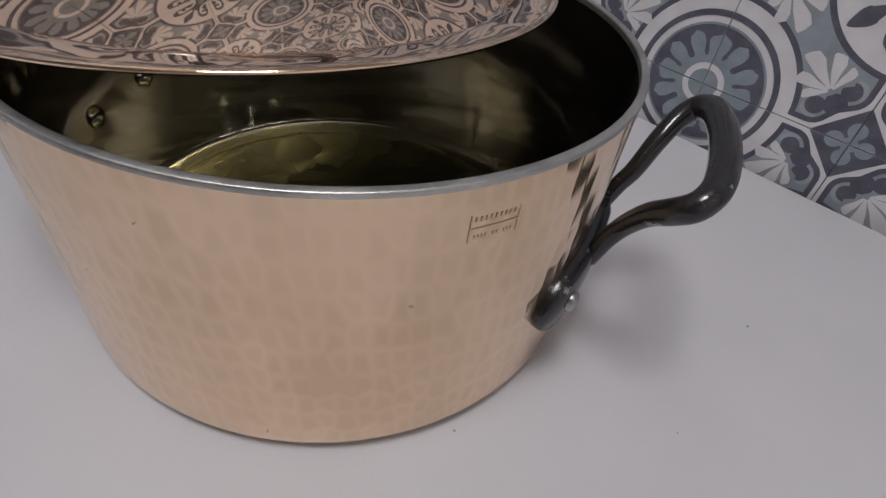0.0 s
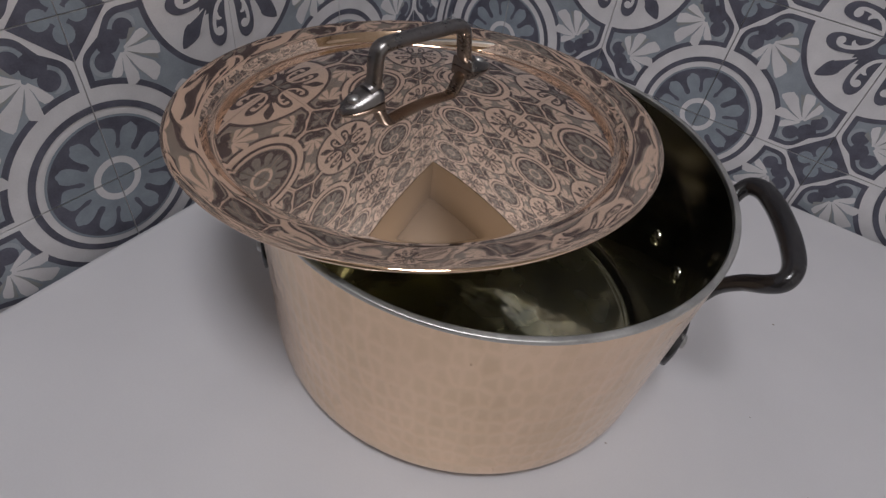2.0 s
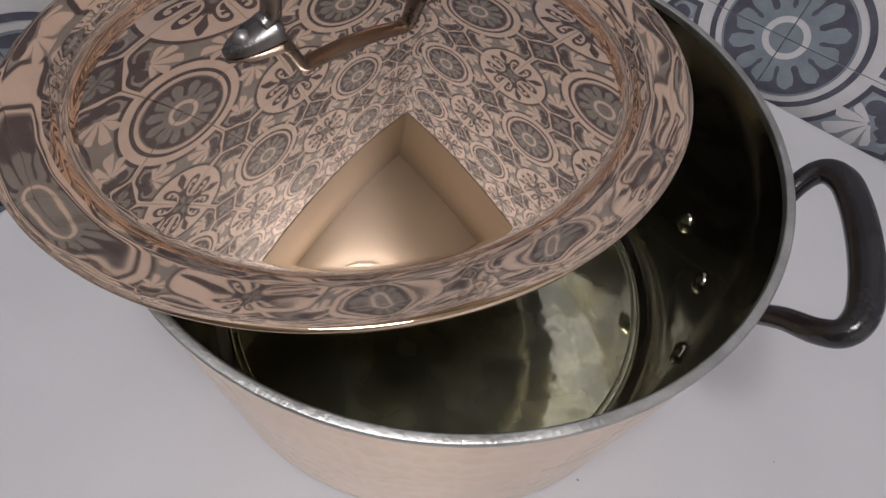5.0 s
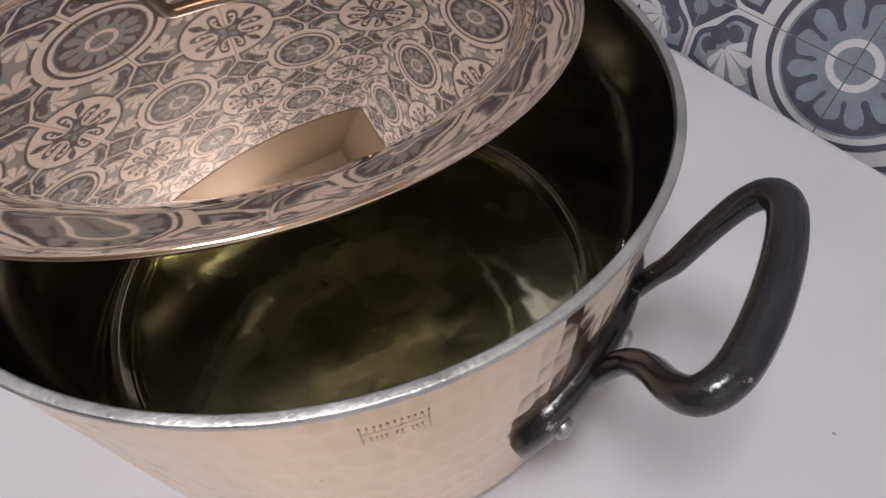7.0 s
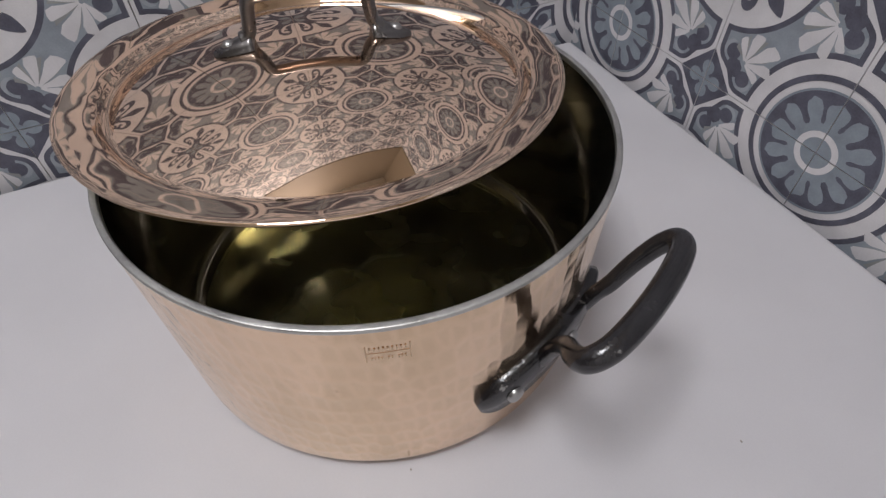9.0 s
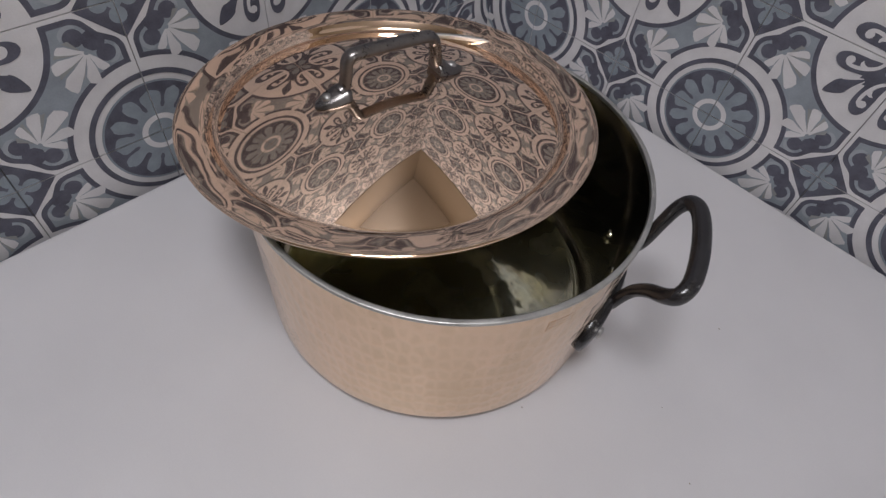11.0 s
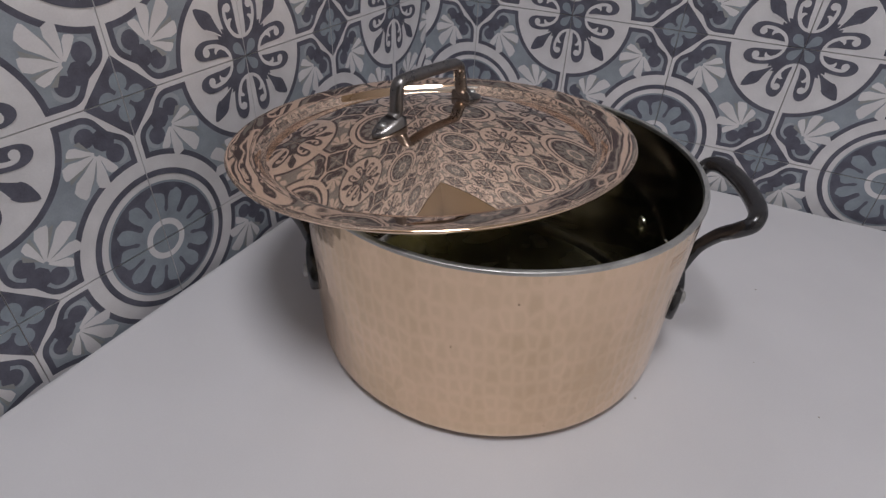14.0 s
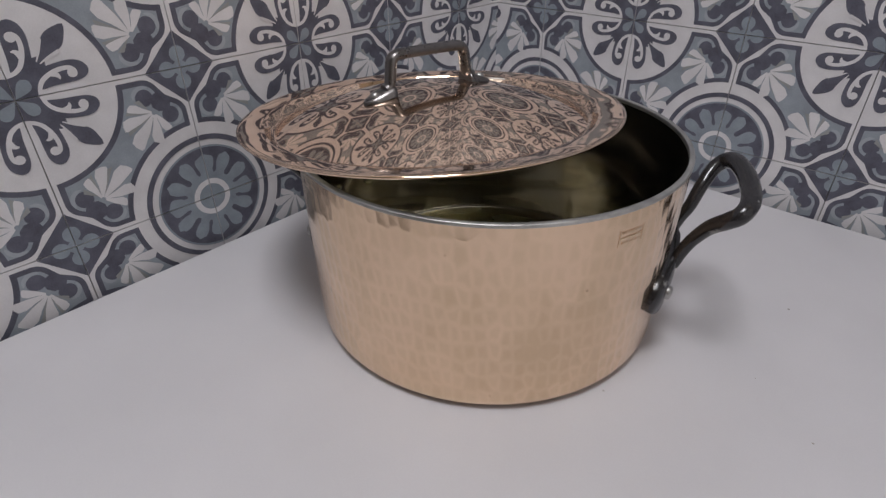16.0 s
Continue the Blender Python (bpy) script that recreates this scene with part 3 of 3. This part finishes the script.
    # scrolls and fans
    def corner(o):
        for (cx, cy), a0, sg in (((0.705, 0.150), -50, 1), ((0.850, 0.295), -40, -1)):
            face([o(*p) for p in fan(cx, cy, 0.058, 0, 360, 18)[:-1]], D, 4)
            pts = [o(cx + 0.072 * math.cos(radians(a0 + sg * t)), cy + 0.072 * math.sin(radians(a0 + sg * t))) for t in range(-10, -150, -20)]
            ribbon(pts, [0.006, 0.024, 0.030, 0.026, 0.006], L, 5, 3)
        face([o(*p) for p in ((0.762, 0.140), (0.805, 0.122), (0.846, 0.154), (0.878, 0.195), (0.860, 0.238), (0.822, 0.262), (0.778, 0.258), (0.742, 0.222), (0.738, 0.178))], D, 3)
        ax, ay = 0.742, 0.258
        for ang, ln, w in ((-71, 0.160, 0.068), (-38, 0.218, 0.092), (-3, 0.275, 0.112), (34, 0.228, 0.092), (69, 0.175, 0.066)):
            t = radians(135 + ang)
            c, n_ = (math.cos(t), math.sin(t)), (-math.sin(t), math.cos(t))
            quad = [(0.015, -0.006), (ln * 0.5, -w * 0.36), (ln * 0.93, -w / 2), (ln, -w * 0.42), (ln * 0.99, -w * 0.05), (ln * 0.93, w * 0.30), (ln * 0.72, w * 0.40), (ln * 0.45, w * 0.22), (0.015, 0.006)]
            face([o(ax + c[0] * u + n_[0] * v, ay + c[1] * u + n_[1] * v) for u, v in quad], W, 5)
            dull = [(0.03, 0.004), (ln * 0.8, w * 0.62), (ln * 0.62, w * 0.95), (0.05, 0.02)]
            face([o(ax + c[0] * u + n_[0] * v, ay + c[1] * u + n_[1] * v) for u, v in dull], O, 4)
    both(corner)
    # quarter diamonds with a four-lobed flower
    def diamond(o):
        face([o(1, 0), o(1, 0.243), o(0.757, 0)], D, 2)
        for x, y in ((0.907, 0.0), (1.0, 0.093)):
            face([o(*p) for p in fan(x, y, 0.055, 0, 360, 16)[:-1]], P, 3)
        face([o(0.93, 0), o(1, 0), o(1, 0.07), o(0.965, 0.035)], P, 4)
    both(diamond)
    # wheel round the far corner
    for r0, r1, m, z in ((0.460, 0.500, D, 6), (0.402, 0.417, P, 6), (0.0, 0.402, D, 6)):
        ring(1, 1, r0, r1, 180, 270, m, z)
    for ang, big in ((180, 1), (210, 0), (240, 0), (270, 1)):
        t = radians(ang)
        c, n_ = (math.cos(t), math.sin(t)), (-math.sin(t), math.cos(t))
        w = 0.075 if big else 0.052
        tip = 0.352 if big else 0.368
        neck = 0.050 if big else 0.036
        out = [(0.13, -0.055), (0.215, -neck), (0.245, -w * 0.85), (0.295, -w), (tip - 0.03, -w * 0.86), (tip - 0.012, -w * 0.4), (tip, 0.004), (tip - 0.02, w * 0.5), (tip - 0.035, w * 0.9), (0.285, w), (0.24, w * 0.8), (0.215, neck), (0.13, 0.055)]
        run = smooth_path([Vector((u, v, 0)) for u, v in out], 3)
        face([(1 + c[0] * p.x + n_[0] * p.y, 1 + c[1] * p.x + n_[1] * p.y) for p in run], P, 7)
    ring(1, 1, 0.0, 0.20, 180, 270, P, 8)
    ring(1, 1, 0.105, 0.148, 180, 270, W, 9)
    # rosette round the near corner
    face([(0, 0), (0.124, 0), (0.130, 0.035), (0.165, 0.10), (0.215, 0.158), (0.222, 0.222), (0.158, 0.215), (0.10, 0.165), (0.035, 0.130), (0, 0.124)], D, 2)
    d = math.sqrt(0.5)
    def diag(u, v):
        return (d * (u - v), d * (u + v))
    def drawn(o, points, m, z):
        face([o(p.x, p.y) for p in smooth_path([Vector((u, v, 0)) for u, v in points], 3)], m, z)
    drawn(diag, [(0.265, -0.014), (0.33, -0.034), (0.40, -0.054), (0.455, -0.046), (0.53, 0.0), (0.455, 0.046), (0.40, 0.054), (0.33, 0.034), (0.265, 0.014)], D, 3)
    drawn(diag, [(0.006, 0.0), (0.05, -0.022), (0.088, -0.037), (0.116, -0.034), (0.134, -0.016), (0.138, 0.0), (0.134, 0.016), (0.116, 0.034), (0.088, 0.037), (0.05, 0.022), (0.006, 0.0)], P, 7)
    def hook(o):
        drop = [(0.125, 0.040), (0.145, 0.105), (0.19, 0.150), (0.25, 0.166), (0.34, 0.174), (0.40, 0.157), (0.432, 0.117), (0.422, 0.076), (0.375, 0.050), (0.30, 0.043), (0.23, 0.041), (0.16, 0.032)]
        drawn(o, drop, D, 5)
        curl = [o(*p) for p in ((0.136, 0.0), (0.146, 0.045), (0.178, 0.088), (0.236, 0.118), (0.292, 0.131), (0.335, 0.127), (0.355, 0.105))]
        ribbon(curl, [0.020, 0.024, 0.026, 0.028, 0.026, 0.026, 0.03], W, 6)
        face([o(*p) for p in fan(0.340, 0.097, 0.029, 0, 360, 12)[:-1]], W, 7)
        # barb inside the curl, and the slit beside the leaf
        drawn(o, [(0.215, 0.098), (0.250, 0.086), (0.262, 0.070), (0.272, 0.086), (0.262, 0.112), (0.235, 0.118)], W, 7)
        ribbon([o(*p) for p in ((0.190, 0.176), (0.240, 0.203), (0.310, 0.232))], [0.006, 0.014, 0.020], W, 8)
    both(hook)
    return finish(bm, "tile", [M_WHITE, M_DARK, M_MID, M_PETAL, M_OLIVE, M_PALE])


tile_data = tile_mesh()


def lay_tiles(wall, place, first, last, low, high, mirrored=False):
    """place(i, j): the node's pose on the wall; rosettes sit where i and j are even, wheels where both are odd."""
    for i in range(first, last):
        for j in range(low, high):
            a, b = i + (i % 2), j + (j % 2)          # the rosette node of this cell
            ob = new("tile", tile_data)
            turn = {(False, False): 0, (True, False): 90, (True, True): 180, (False, True): 270}[((a > i) != mirrored, b > j)]
            ob.matrix_basis = place(a, b) @ pose(0, 0, 0, 0, 0, turn)
            ob.parent = wall
            ob.matrix_parent_inverse = wall.matrix_basis.inverted()


lay_tiles(wall_right, lambda i, j: Matrix.Translation((COL_R + i * TILE, 0.0, ROW + j * TILE)) @ pose(0, 0, 0, 90, 0, 0), -2, 9, -2, TOP_ROW)
lay_tiles(wall_left, lambda i, j: Matrix.Translation((0.0, -COL_L - i * TILE, ROW + j * TILE)) @ pose(0, 0, 0, 90, 0, 90), -1, 10, -2, TOP_ROW, True)
